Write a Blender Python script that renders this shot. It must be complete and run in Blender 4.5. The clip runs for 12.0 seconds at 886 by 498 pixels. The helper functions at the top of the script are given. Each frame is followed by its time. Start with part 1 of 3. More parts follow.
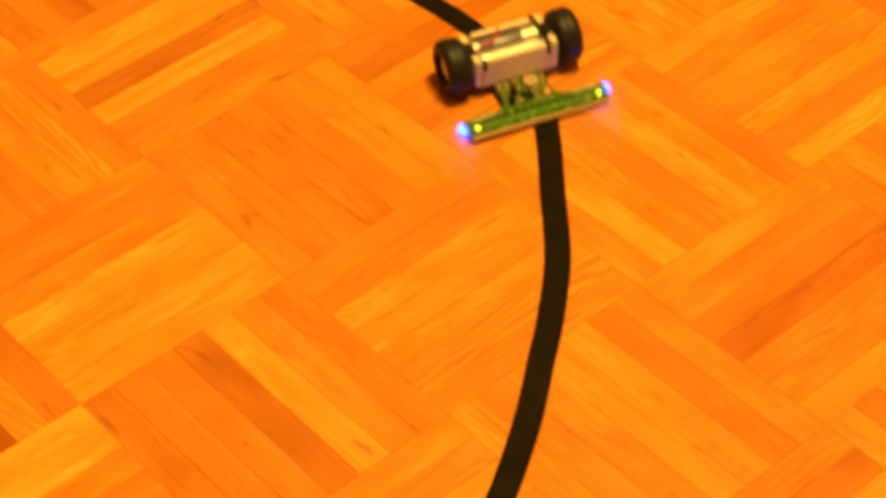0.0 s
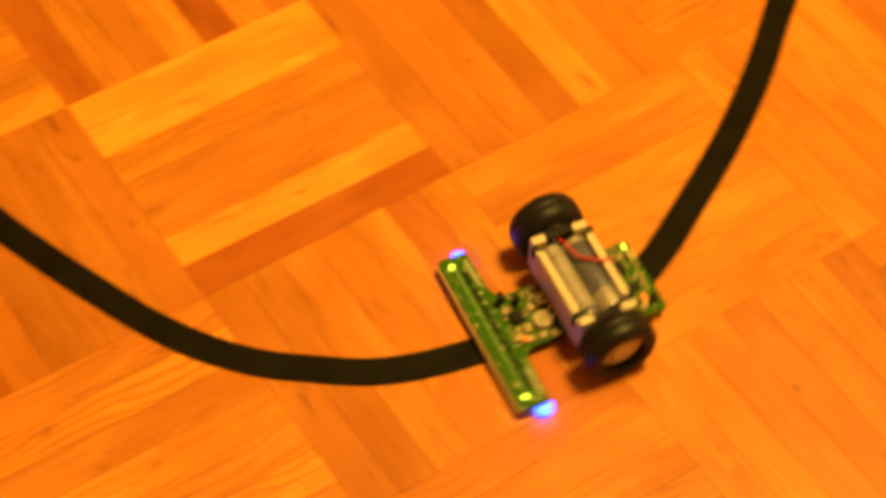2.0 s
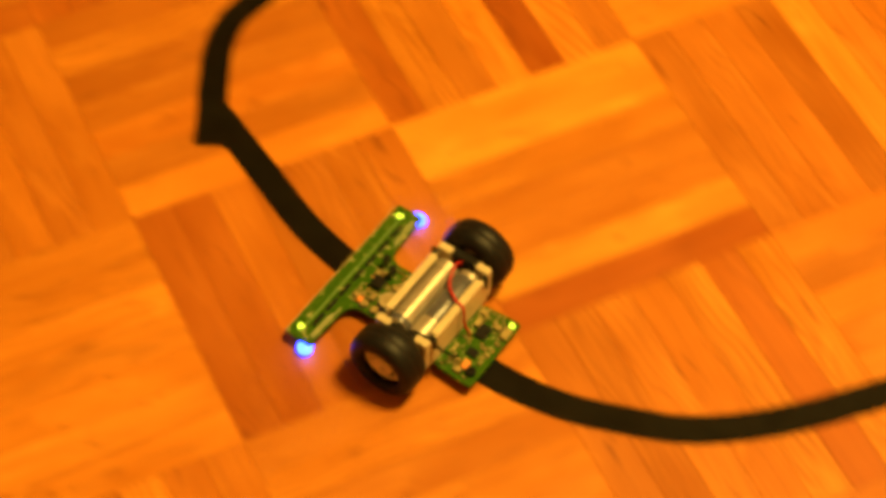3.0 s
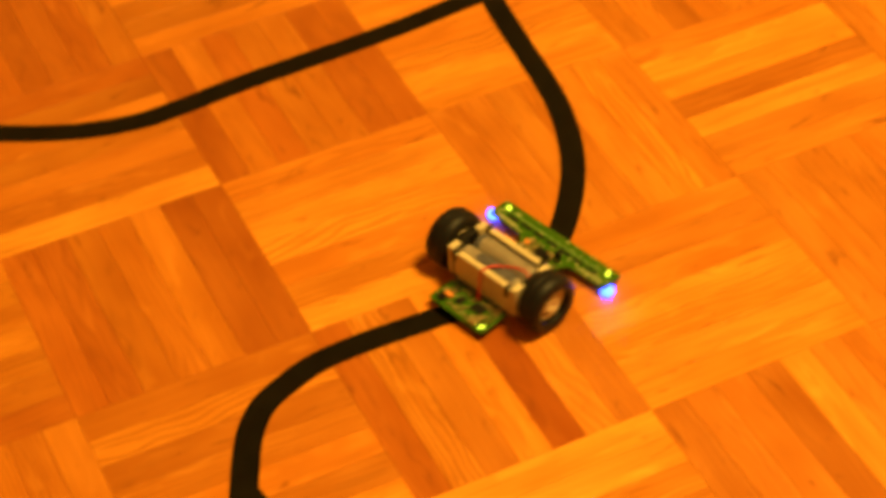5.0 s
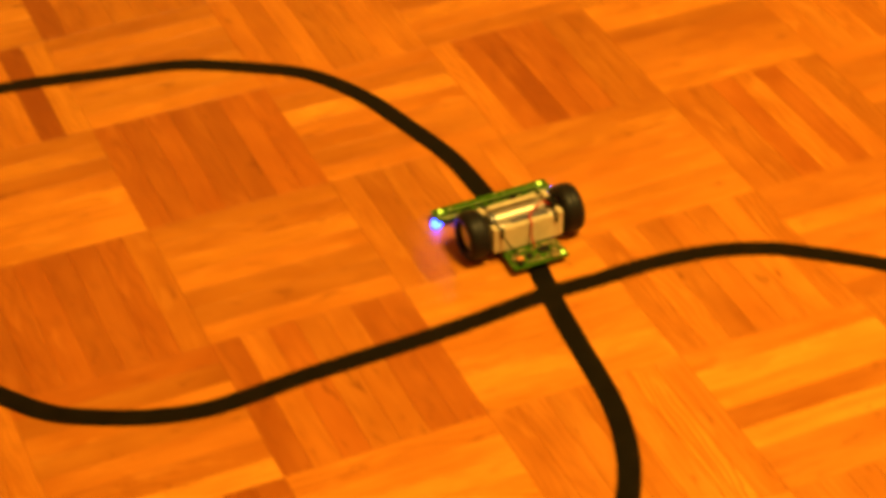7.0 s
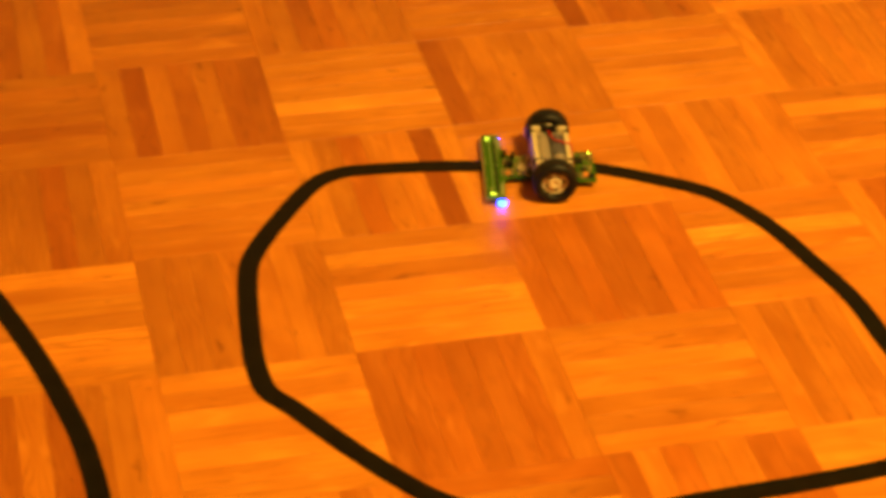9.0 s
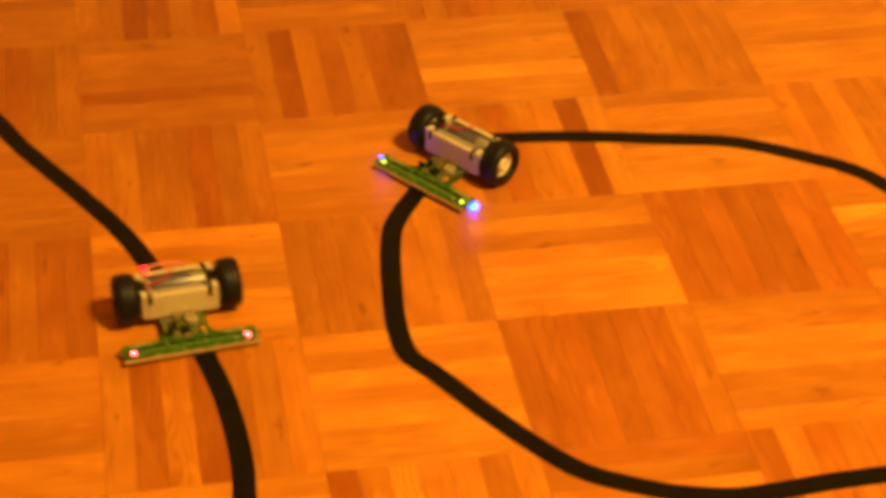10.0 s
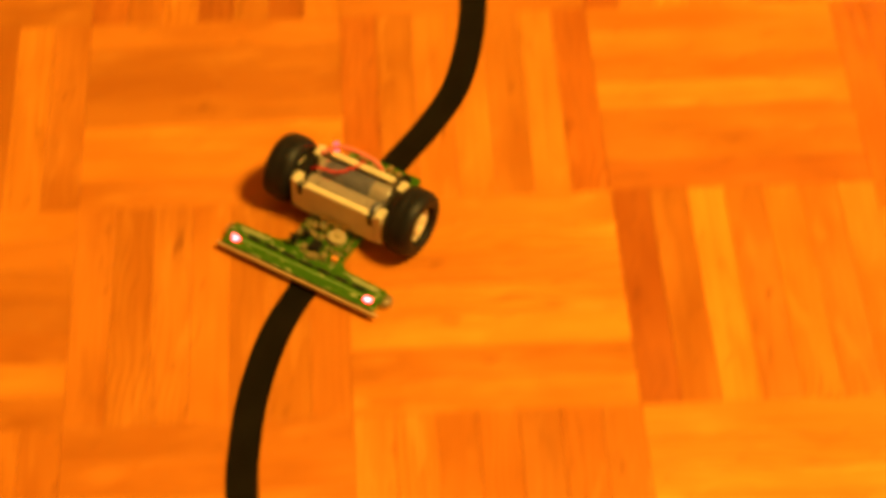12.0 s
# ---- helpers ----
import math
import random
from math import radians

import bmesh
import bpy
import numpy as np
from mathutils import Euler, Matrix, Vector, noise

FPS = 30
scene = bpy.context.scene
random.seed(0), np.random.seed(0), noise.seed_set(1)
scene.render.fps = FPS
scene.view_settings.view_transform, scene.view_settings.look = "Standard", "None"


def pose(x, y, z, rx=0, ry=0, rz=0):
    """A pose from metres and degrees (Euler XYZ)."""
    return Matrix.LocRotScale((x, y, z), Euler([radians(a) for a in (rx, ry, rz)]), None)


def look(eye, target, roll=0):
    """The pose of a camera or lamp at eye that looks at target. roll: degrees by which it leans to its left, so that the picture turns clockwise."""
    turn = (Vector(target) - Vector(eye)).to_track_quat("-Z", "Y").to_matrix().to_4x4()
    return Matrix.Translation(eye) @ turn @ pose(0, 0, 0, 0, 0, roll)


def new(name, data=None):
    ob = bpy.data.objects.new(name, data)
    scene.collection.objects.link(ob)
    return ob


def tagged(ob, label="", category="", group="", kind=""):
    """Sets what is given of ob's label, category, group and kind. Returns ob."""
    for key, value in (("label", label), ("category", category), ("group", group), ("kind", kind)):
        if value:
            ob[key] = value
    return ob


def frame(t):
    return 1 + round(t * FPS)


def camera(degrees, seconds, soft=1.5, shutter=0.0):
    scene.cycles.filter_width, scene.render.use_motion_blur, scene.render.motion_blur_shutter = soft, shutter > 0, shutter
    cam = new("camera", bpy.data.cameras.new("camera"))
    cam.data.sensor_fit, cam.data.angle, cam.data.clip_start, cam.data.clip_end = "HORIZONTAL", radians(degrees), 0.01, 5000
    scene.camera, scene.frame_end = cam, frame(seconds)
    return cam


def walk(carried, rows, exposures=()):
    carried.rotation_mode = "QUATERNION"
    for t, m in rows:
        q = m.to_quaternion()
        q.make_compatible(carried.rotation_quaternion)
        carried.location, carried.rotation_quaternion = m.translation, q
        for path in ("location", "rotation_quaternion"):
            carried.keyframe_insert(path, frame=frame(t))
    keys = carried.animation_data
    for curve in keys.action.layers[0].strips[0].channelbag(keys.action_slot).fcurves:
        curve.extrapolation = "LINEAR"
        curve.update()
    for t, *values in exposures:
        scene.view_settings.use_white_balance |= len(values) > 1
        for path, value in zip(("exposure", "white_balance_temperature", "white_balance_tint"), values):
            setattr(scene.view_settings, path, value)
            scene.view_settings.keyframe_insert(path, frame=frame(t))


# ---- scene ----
# A tiled parquet floor with two small line-following robots, filmed by a hand-held camera that turns after them.
cam = camera(23.65, 12.0, soft=4.5, shutter=0.7)
walk(cam, [
    (0.0, pose(-0.2028, -0.9820, 0.9688, 45.464, 2.389, -40.822)),
    (0.3, pose(-0.2227, -0.9782, 0.9637, 45.541, 1.130, -40.477)),
    (0.5, pose(-0.2171, -0.9758, 0.9564, 43.930, 0.393, -39.401)),
    (0.8, pose(-0.2304, -0.9675, 0.9431, 41.572, -0.216, -39.240)),
    (1.0, pose(-0.2334, -0.9657, 0.9445, 40.743, -0.513, -38.993)),
    (1.3, pose(-0.2472, -0.9560, 0.9342, 39.983, -0.912, -38.131)),
    (1.5, pose(-0.2532, -0.9522, 0.9345, 38.543, -1.117, -36.886)),
    (1.8, pose(-0.2684, -0.9426, 0.9288, 37.207, -1.238, -34.951)),
    (2.0, pose(-0.2770, -0.9340, 0.9316, 36.877, -1.294, -33.489)),
    (2.3, pose(-0.2935, -0.9143, 0.9273, 36.178, -1.429, -31.380)),
    (2.5, pose(-0.3029, -0.9061, 0.9372, 35.298, -1.509, -29.804)),
    (2.8, pose(-0.3216, -0.8886, 0.9425, 35.437, -1.401, -27.432)),
    (3.0, pose(-0.3347, -0.8677, 0.9491, 36.196, -1.333, -25.866)),
    (3.2, pose(-0.3477, -0.8646, 0.9405, 37.980, -1.335, -23.240)),
    (3.5, pose(-0.3690, -0.8232, 0.9675, 38.582, -1.518, -22.897)),
    (3.7, pose(-0.3822, -0.8069, 0.9766, 39.560, -1.898, -22.946)),
    (5.3, pose(-0.3012, -0.9128, 0.9863, 47.155, 2.375, -26.173)),
    (5.5, pose(-0.3052, -0.9091, 0.9934, 47.865, 1.884, -25.940)),
    (5.8, pose(-0.3128, -0.8963, 1.0028, 48.797, 1.424, -25.990)),
    (6.0, pose(-0.3142, -0.9009, 1.0112, 49.533, 1.156, -25.822)),
    (6.3, pose(-0.3202, -0.8913, 1.0211, 50.155, 1.014, -25.809)),
    (6.5, pose(-0.3207, -0.8948, 1.0294, 50.457, 0.920, -25.279)),
    (6.8, pose(-0.3245, -0.8818, 1.0390, 51.396, 0.828, -24.959)),
    (7.0, pose(-0.3270, -0.8885, 1.0472, 52.292, 0.631, -23.835)),
    (8.8, pose(-0.4334, -0.8360, 1.0672, 54.327, -1.851, -14.357)),
    (9.0, pose(-0.4383, -0.8345, 1.0665, 54.405, -1.781, -13.546)),
    (9.5, pose(-0.4502, -0.8312, 1.0648, 54.358, -1.684, -11.732)),
    (9.8, pose(-0.4580, -0.8324, 1.0645, 53.973, -1.458, -10.623)),
    (10.0, pose(-0.4580, -0.8329, 1.0612, 53.602, -1.343, -9.854)),
    (10.3, pose(-0.4616, -0.8278, 1.0544, 52.524, -1.334, -9.064)),
    (10.5, pose(-0.4588, -0.8354, 1.0482, 51.120, -1.342, -7.865)),
    (10.8, pose(-0.4631, -0.8331, 1.0354, 50.202, -1.129, -7.407)),
    (11.0, pose(-0.4612, -0.8421, 1.0250, 50.265, -1.012, -6.942)),
    (11.3, pose(-0.4573, -0.8462, 1.0032, 48.805, -0.906, -5.561)),
    (11.5, pose(-0.4662, -0.8477, 0.9884, 46.255, -0.769, -4.633)),
    (11.8, pose(-0.4708, -0.8400, 0.9585, 42.221, -0.522, -4.010)),
    (12.0, pose(-0.4741, -0.8480, 0.9493, 40.402, -0.312, -3.205)),
], exposures=[(0.0, -0.21), (1.0, -0.18), (2.0, -0.31), (3.5, -0.40), (5.5, -0.29), (7.0, -0.24), (9.5, 0.02), (10.3, -0.01), (11.3, 0.09), (12.0, 0.22)])

# ---- light: one warm ceiling lamp in a closed room ----
world = bpy.data.worlds.new("room_air")
scene.world = world
world.use_nodes = True
world.node_tree.nodes["Background"].inputs[0].default_value = (1.0, 0.60, 0.11, 1)
world.node_tree.nodes["Background"].inputs[1].default_value = 0.02
lamp_data = bpy.data.lights.new("ceiling_lamp_light", "AREA")
lamp_data.shape, lamp_data.size = "DISK", 0.55
lamp_data.energy, lamp_data.color = 108.0, (1.0, 0.62, 0.125)
lamp_light = new("ceiling_lamp_light", lamp_data)
lamp_data.spread = math.radians(150)
lamp_light.matrix_world = look((0.82, -0.50, 2.40), (0.66, -0.32, 0.0))

TILE = 0.16
STRIPS = 7
STRIP = TILE / STRIPS


# ---- materials ----
def material(name, rough=0.5, metal=0.0, color=(0.5, 0.5, 0.5)):
    m = bpy.data.materials.new(name)
    m.use_nodes = True
    b = m.node_tree.nodes["Principled BSDF"]
    b.inputs["Base Color"].default_value = (*color, 1)
    b.inputs["Roughness"].default_value = rough
    b.inputs["Metallic"].default_value = metal
    return m


def node(m, kind, **values):
    n = m.node_tree.nodes.new(kind)
    for key, value in values.items():
        n.inputs[key.replace("_", " ")].default_value = value
    return n


def link(m, a, b):
    m.node_tree.links.new(a, b)


def maths(m, op, a, b):
    n = m.node_tree.nodes.new("ShaderNodeMath")
    n.operation = op
    for i, v in enumerate((a, b)):
        if isinstance(v, (int, float)):
            n.inputs[i].default_value = v
        else:
            link(m, v, n.inputs[i])
    return n.outputs[0]


def mixed(m, factor, a, b, blend="MIX"):
    n = m.node_tree.nodes.new("ShaderNodeMix")
    n.data_type, n.blend_type = "RGBA", blend
    for s, v in ((n.inputs[0], factor), (n.inputs[6], a), (n.inputs[7], b)):
        if isinstance(v, (int, float)):
            s.default_value = v
        elif isinstance(v, tuple):
            s.default_value = (*v, 1)
        else:
            link(m, v, s)
    return n.outputs[2]


def ranged(m, value, lo, hi, to_lo, to_hi):
    n = m.node_tree.nodes.new("ShaderNodeMapRange")
    link(m, value, n.inputs[0])
    for i, v in enumerate((lo, hi, to_lo, to_hi)):
        n.inputs[i + 1].default_value = v
    return n.outputs[0]


def mottled(m, scale, amount, rough_spread=0.1, bump=0.15):
    """Two scales of uneven colour, gloss and relief on a plain material."""
    b = m.node_tree.nodes["Principled BSDF"]
    base = tuple(b.inputs["Base Color"].default_value)[:3]
    rough = b.inputs["Roughness"].default_value
    where = node(m, "ShaderNodeTexCoord").outputs["Object"]
    big = node(m, "ShaderNodeTexNoise", Scale=scale, Detail=3.0)
    fine = node(m, "ShaderNodeTexNoise", Scale=scale * 9, Detail=2.0)
    link(m, where, big.inputs["Vector"])
    link(m, where, fine.inputs["Vector"])
    both = maths(m, "ADD", maths(m, "MULTIPLY", big.outputs[0], 0.65), maths(m, "MULTIPLY", fine.outputs[0], 0.35))
    dark = tuple(c * (1 - amount) for c in base)
    light = tuple(min(1, c * (1 + amount)) for c in base)
    link(m, mixed(m, ranged(m, both, 0.3, 0.7, 0, 1), dark, light), b.inputs["Base Color"])
    link(m, ranged(m, both, 0.3, 0.7, max(0.03, rough - rough_spread), min(1, rough + rough_spread)), b.inputs["Roughness"])
    relief = node(m, "ShaderNodeBump", Strength=bump, Distance=0.0004)
    link(m, fine.outputs[0], relief.inputs["Height"])
    link(m, relief.outputs[0], b.inputs["Normal"])
    return m


def glow(name, color, strength):
    m = material(name, 0.3, 0, color)
    b = m.node_tree.nodes["Principled BSDF"]
    b.inputs["Emission Color"].default_value = (*color, 1)
    b.inputs["Emission Strength"].default_value = strength
    return m


def wood(name, tone, streak, figure):
    """Varnished strip wood: growth lines along each strip, broad figure, pores; every strip takes its own piece of it."""
    m = material(name, 0.32)
    b = m.node_tree.nodes["Principled BSDF"]
    uv = node(m, "ShaderNodeUVMap")
    own = node(m, "ShaderNodeObjectInfo").outputs["Random"]
    isle = node(m, "ShaderNodeNewGeometry").outputs["Random Per Island"]
    chance = maths(m, "FRACT", maths(m, "ADD", maths(m, "MULTIPLY", own, 7.31), maths(m, "MULTIPLY", isle, 3.17)), 0)
    shift = m.node_tree.nodes.new("ShaderNodeCombineXYZ")
    link(m, maths(m, "MULTIPLY", chance, 9.0), shift.inputs[0])
    link(m, maths(m, "MULTIPLY", chance, 3.7), shift.inputs[1])
    link(m, maths(m, "MULTIPLY", chance, 5.1), shift.inputs[2])
    place = m.node_tree.nodes.new("ShaderNodeVectorMath")
    link(m, uv.outputs[0], place.inputs[0])
    link(m, shift.outputs[0], place.inputs[1])

    def noise_at(along, across, detail, warp=0.0):
        mp = m.node_tree.nodes.new("ShaderNodeMapping")
        mp.inputs["Scale"].default_value = (along, across, 1)
        link(m, place.outputs[0], mp.inputs[0])
        n = node(m, "ShaderNodeTexNoise", Scale=1.0, Detail=detail, Distortion=warp)
        link(m, mp.outputs[0], n.inputs["Vector"])
        return n.outputs[0]

    lines = noise_at(8.0, 300.0, 5.0, 0.9)
    figure_map = noise_at(16.0, 70.0, 3.0, 1.2)
    cloud = noise_at(11.0, 22.0, 2.0)
    pores = noise_at(55.0, 1500.0, 2.0)
    flecks = noise_at(34.0, 120.0, 3.0, 0.8)
    sap = noise_at(20.0, 75.0, 4.0, 0.6)
    # growth rings: even lines across the strip, bent by slow noise, strong on some strips only
    across = m.node_tree.nodes.new("ShaderNodeSeparateXYZ")
    link(m, place.outputs[0], across.inputs[0])
    bend = noise_at(9.0, 30.0, 2.0)
    phase = maths(m, "ADD", maths(m, "MULTIPLY", across.outputs[1], 1300.0), maths(m, "MULTIPLY", bend, 46.0))
    rings = maths(m, "SINE", phase, 0)
    ringed = ranged(m, maths(m, "FRACT", maths(m, "MULTIPLY", chance, 5.3), 0), 0.45, 0.85, 0.05, 0.9)
    dark = tuple(c * k for c, k in zip(tone, (0.74, 0.65, 0.5)))
    light = tuple(c * k for c, k in zip(tone, (1.16, 1.26, 1.35)))
    c = mixed(m, ranged(m, cloud, 0.3, 0.7, 0, 1), mixed(m, 0.5, dark, tone), light)
    c = mixed(m, maths(m, "MULTIPLY", ranged(m, lines, 0.46, 0.66, 0, 0.75), streak), c, dark)
    c = mixed(m, maths(m, "MULTIPLY", maths(m, "MULTIPLY", ranged(m, rings, 0.1, 0.9, 0, 1), ringed), streak), c, tuple(x * 0.82 for x in dark))
    c = mixed(m, maths(m, "MULTIPLY", ranged(m, figure_map, 0.55, 0.78, 0, 1), figure), c, tuple(x * 0.62 for x in dark))
    c = mixed(m, maths(m, "MULTIPLY", ranged(m, pores, 0.6, 0.8, 0, 1), 0.2), c, dark)
    c = mixed(m, maths(m, "MULTIPLY", ranged(m, flecks, 0.64, 0.76, 0, 1), 0.7), c, tuple(x * 0.6 for x in dark))
    c = mixed(m, ranged(m, sap, 0.58, 0.72, 0, 0.6), c, tuple(x * k for x, k in zip(light, (1.08, 1.15, 1.5))))
    bright = ranged(m, chance, 0, 1, 0.88, 1.12)
    hue = node(m, "ShaderNodeHueSaturation")
    link(m, c, hue.inputs["Color"])
    link(m, bright, hue.inputs["Value"])
    link(m, hue.outputs[0], b.inputs["Base Color"])
    link(m, ranged(m, cloud, 0.3, 0.7, 0.34, 0.46), b.inputs["Roughness"])
    b.inputs["Specular IOR Level"].default_value = 0.19
    relief = node(m, "ShaderNodeBump", Strength=0.4, Distance=0.0003)
    link(m, lines, relief.inputs["Height"])
    link(m, relief.outputs[0], b.inputs["Normal"])
    return m


GRADES = [
    wood("wood_dark_brown", (0.33, 0.079, 0.005), 0.36, 0.4),
    wood("wood_brown", (0.39, 0.102, 0.007), 0.34, 0.35),
    wood("wood_amber", (0.43, 0.129, 0.009), 0.38, 0.3),
    wood("wood_honey", (0.49, 0.154, 0.011), 0.5, 0.3),
    wood("wood_gold", (0.57, 0.192, 0.014), 0.78, 0.36),
    wood("wood_pale", (0.64, 0.238, 0.020), 0.78, 0.36),
]
joint_dirt = mottled(material("joint_dirt", 0.8, 0, (0.22, 0.055, 0.006)), 30, 0.3)
plaster = mottled(material("plaster", 0.85, 0, (0.74, 0.70, 0.62)), 3, 0.06)
tape_vinyl = mottled(material("tape_vinyl", 0.36, 0, (0.0070, 0.0055, 0.0028)), 60, 0.3, 0.08, 0.25)
tape_vinyl.node_tree.nodes["Principled BSDF"].inputs["Specular IOR Level"].default_value = 0.07
rubber = mottled(material("rubber", 0.48, 0, (0.007, 0.0065, 0.006)), 150, 0.45)
rubber.node_tree.nodes["Principled BSDF"].inputs["Specular IOR Level"].default_value = 0.22
holder_plastic = mottled(material("holder_plastic", 0.42, 0, (0.56, 0.47, 0.29)), 90, 0.16)
hub_plastic = mottled(material("hub_plastic", 0.35, 0, (0.68, 0.58, 0.38)), 120, 0.15)
black_plastic = mottled(material("black_plastic", 0.4, 0, (0.010, 0.009, 0.007)), 150, 0.3)
black_plastic.node_tree.nodes["Principled BSDF"].inputs["Specular IOR Level"].default_value = 0.15
solder = mottled(material("solder", 0.42, 0.6, (0.34, 0.27, 0.10)), 300, 0.15)
brass = mottled(material("brass", 0.28, 1.0, (0.75, 0.52, 0.2)), 300, 0.15)
steel = mottled(material("cell_steel", 0.33, 0.6, (0.45, 0.41, 0.34)), 80, 0.12)
cell_wrap = mottled(material("cell_wrap", 0.30, 0.2, (0.10, 0.10, 0.12)), 80, 0.3)
# the red lamp's pink glow is put into this wire colour
pink_lit_insulation = mottled(material("pink_lit_insulation", 0.5, 0, (0.62, 0.16, 0.12)), 200, 0.12)
red_insulation = mottled(material("red_insulation", 0.4, 0, (0.45, 0.02, 0.015)), 200, 0.15)
tan_ceramic = mottled(material("tan_ceramic", 0.5, 0, (0.15, 0.10, 0.022)), 300, 0.3)
trimmer_case = mottled(material("trimmer_case", 0.5, 0, (0.34, 0.27, 0.14)), 300, 0.2)
orange_case = mottled(material("orange_case", 0.45, 0, (0.75, 0.26, 0.04)), 300, 0.15)
skirt_plastic = mottled(material("skirt_plastic", 0.5, 0, (0.42, 0.27, 0.11)), 200, 0.2)
cream_ink = mottled(material("cream_ink", 0.55, 0, (0.24, 0.26, 0.10)), 400, 0.25)
pale_sheen = mottled(material("pale_sheen", 0.4, 0, (0.14, 0.24, 0.045)), 400, 0.3)
clear_lens = material("clear_lens", 0.12, 0, (0.62, 0.54, 0.26))
clear_lens.node_tree.nodes["Principled BSDF"].inputs["Transmission Weight"].default_value = 0.8


def board_green():
    m = material("board_green", 0.3, 0, (0.02, 0.11, 0.012))
    b = m.node_tree.nodes["Principled BSDF"]
    where = node(m, "ShaderNodeTexCoord").outputs["Object"]
    cells = node(m, "ShaderNodeTexVoronoi", Scale=420.0)
    cells.feature = "DISTANCE_TO_EDGE"
    cells.distance = "MANHATTAN" if hasattr(cells, "distance") else cells.distance
    link(m, where, cells.inputs["Vector"])
    fine = node(m, "ShaderNodeTexNoise", Scale=260.0, Detail=2.0)
    link(m, where, fine.inputs["Vector"])
    c = mixed(m, ranged(m, cells.outputs["Distance"], 0.02, 0.06, 0.75, 0), (0.028, 0.088, 0.004), (0.075, 0.145, 0.008))
    c = mixed(m, ranged(m, fine.outputs[0], 0.60, 0.70, 0, 0.8), c, (0.42, 0.42, 0.16))
    link(m, c, b.inputs["Base Color"])
    b.inputs["Specular IOR Level"].default_value = 0.08
    return m


pcb = board_green()
blue_glow = glow("blue_glow", (0.011, 0.031, 1.0), 40.0)
green_glow = glow("green_glow", (0.72, 1.0, 0.06), 2.6)
red_glow = glow("red_glow", (1.0, 0.13, 0.16), 13.0)
red_halo_glow = glow("red_halo_glow", (1.0, 0.012, 0.008), 1.6)
red_tail_glow = glow("red_tail_glow", (1.0, 0.003, 0.007), 34.0)


# ---- building tools ----
def mesh_of(name, bm, mat):
    me = bpy.data.meshes.new(name)
    bm.normal_update()
    bm.to_mesh(me)
    bm.free()
    for m in mat if isinstance(mat, (list, tuple)) else (mat,):
        me.materials.append(m)
    return me


def part(name, bm, mat, parent, label="", smooth=False):
    me = mesh_of(name, bm, mat)
    if smooth:
        me.polygons.foreach_set("use_smooth", [True] * len(me.polygons))
    ob = new(name, me)
    ob.parent = parent
    return tagged(ob, label)


def box(bm, x0, x1, y0, y1, z0, z1, bevel=0.0, segments=2):
    made = bmesh.ops.create_cube(bm, size=1.0, matrix=Matrix.LocRotScale(
        ((x0 + x1) / 2, (y0 + y1) / 2, (z0 + z1) / 2), None, (x1 - x0, y1 - y0, z1 - z0)))
    if bevel:
        edges = list({e for v in made["verts"] for e in v.link_edges})
        bmesh.ops.bevel(bm, geom=edges, offset=bevel, segments=segments, affect="EDGES", profile=0.5)
    return bm


def boxed(*args, **kw):
    return box(bmesh.new(), *args, **kw)


def slab(outline, z0, z1):
    """A flat plate with the given outline."""
    bm = bmesh.new()
    f = bm.faces.new([bm.verts.new((x, y, z0)) for x, y in outline])
    up = bmesh.ops.extrude_face_region(bm, geom=[f])
    bmesh.ops.translate(bm, vec=(0, 0, z1 - z0), verts=[v for v in up["geom"] if isinstance(v, bmesh.types.BMVert)])
    bmesh.ops.recalc_face_normals(bm, faces=bm.faces)
    return bm


def turned(profile, axis="X", steps=40, at=(0, 0, 0), closed=True):
    """A body of revolution from (along, radius) pairs."""
    bm = bmesh.new()
    rings = []
    for a, r in profile:
        ring = []
        for k in range(steps):
            w = 2 * math.pi * k / steps
            p = {"X": (a, r * math.cos(w), r * math.sin(w)), "Z": (r * math.cos(w), r * math.sin(w), a)}[axis]
            ring.append(bm.verts.new(Vector(p) + Vector(at)))
        rings.append(ring)
    for a, b in zip(rings, rings[1:]):
        for k in range(steps):
            bm.faces.new((a[k], a[(k + 1) % steps], b[(k + 1) % steps], b[k]))
    if closed:
        bm.faces.new(rings[0])
        bm.faces.new(rings[-1])
    bmesh.ops.recalc_face_normals(bm, faces=bm.faces)
    return bm


def curve_through(points, step):
    """A smooth line through the points (Catmull-Rom), with even steps."""
    p = [Vector(q) for q in points]
    p = [2 * p[0] - p[1], *p, 2 * p[-1] - p[-2]]
    dense = []
    for a, b, c, d in zip(p, p[1:], p[2:], p[3:]):
        for k in range(16):
            u = k / 16
            dense.append(0.5 * (2 * b + (c - a) * u + (2 * a - 5 * b + 4 * c - d) * u * u + (3 * b - a - 3 * c + d) * u ** 3))
    dense.append(p[-2])
    out, left = [dense[0]], step
    for a, b in zip(dense, dense[1:]):
        while (b - a).length >= left:
            a = a + (b - a).normalized() * left
            out.append(a)
            left = step
        left -= (b - a).length
    return out


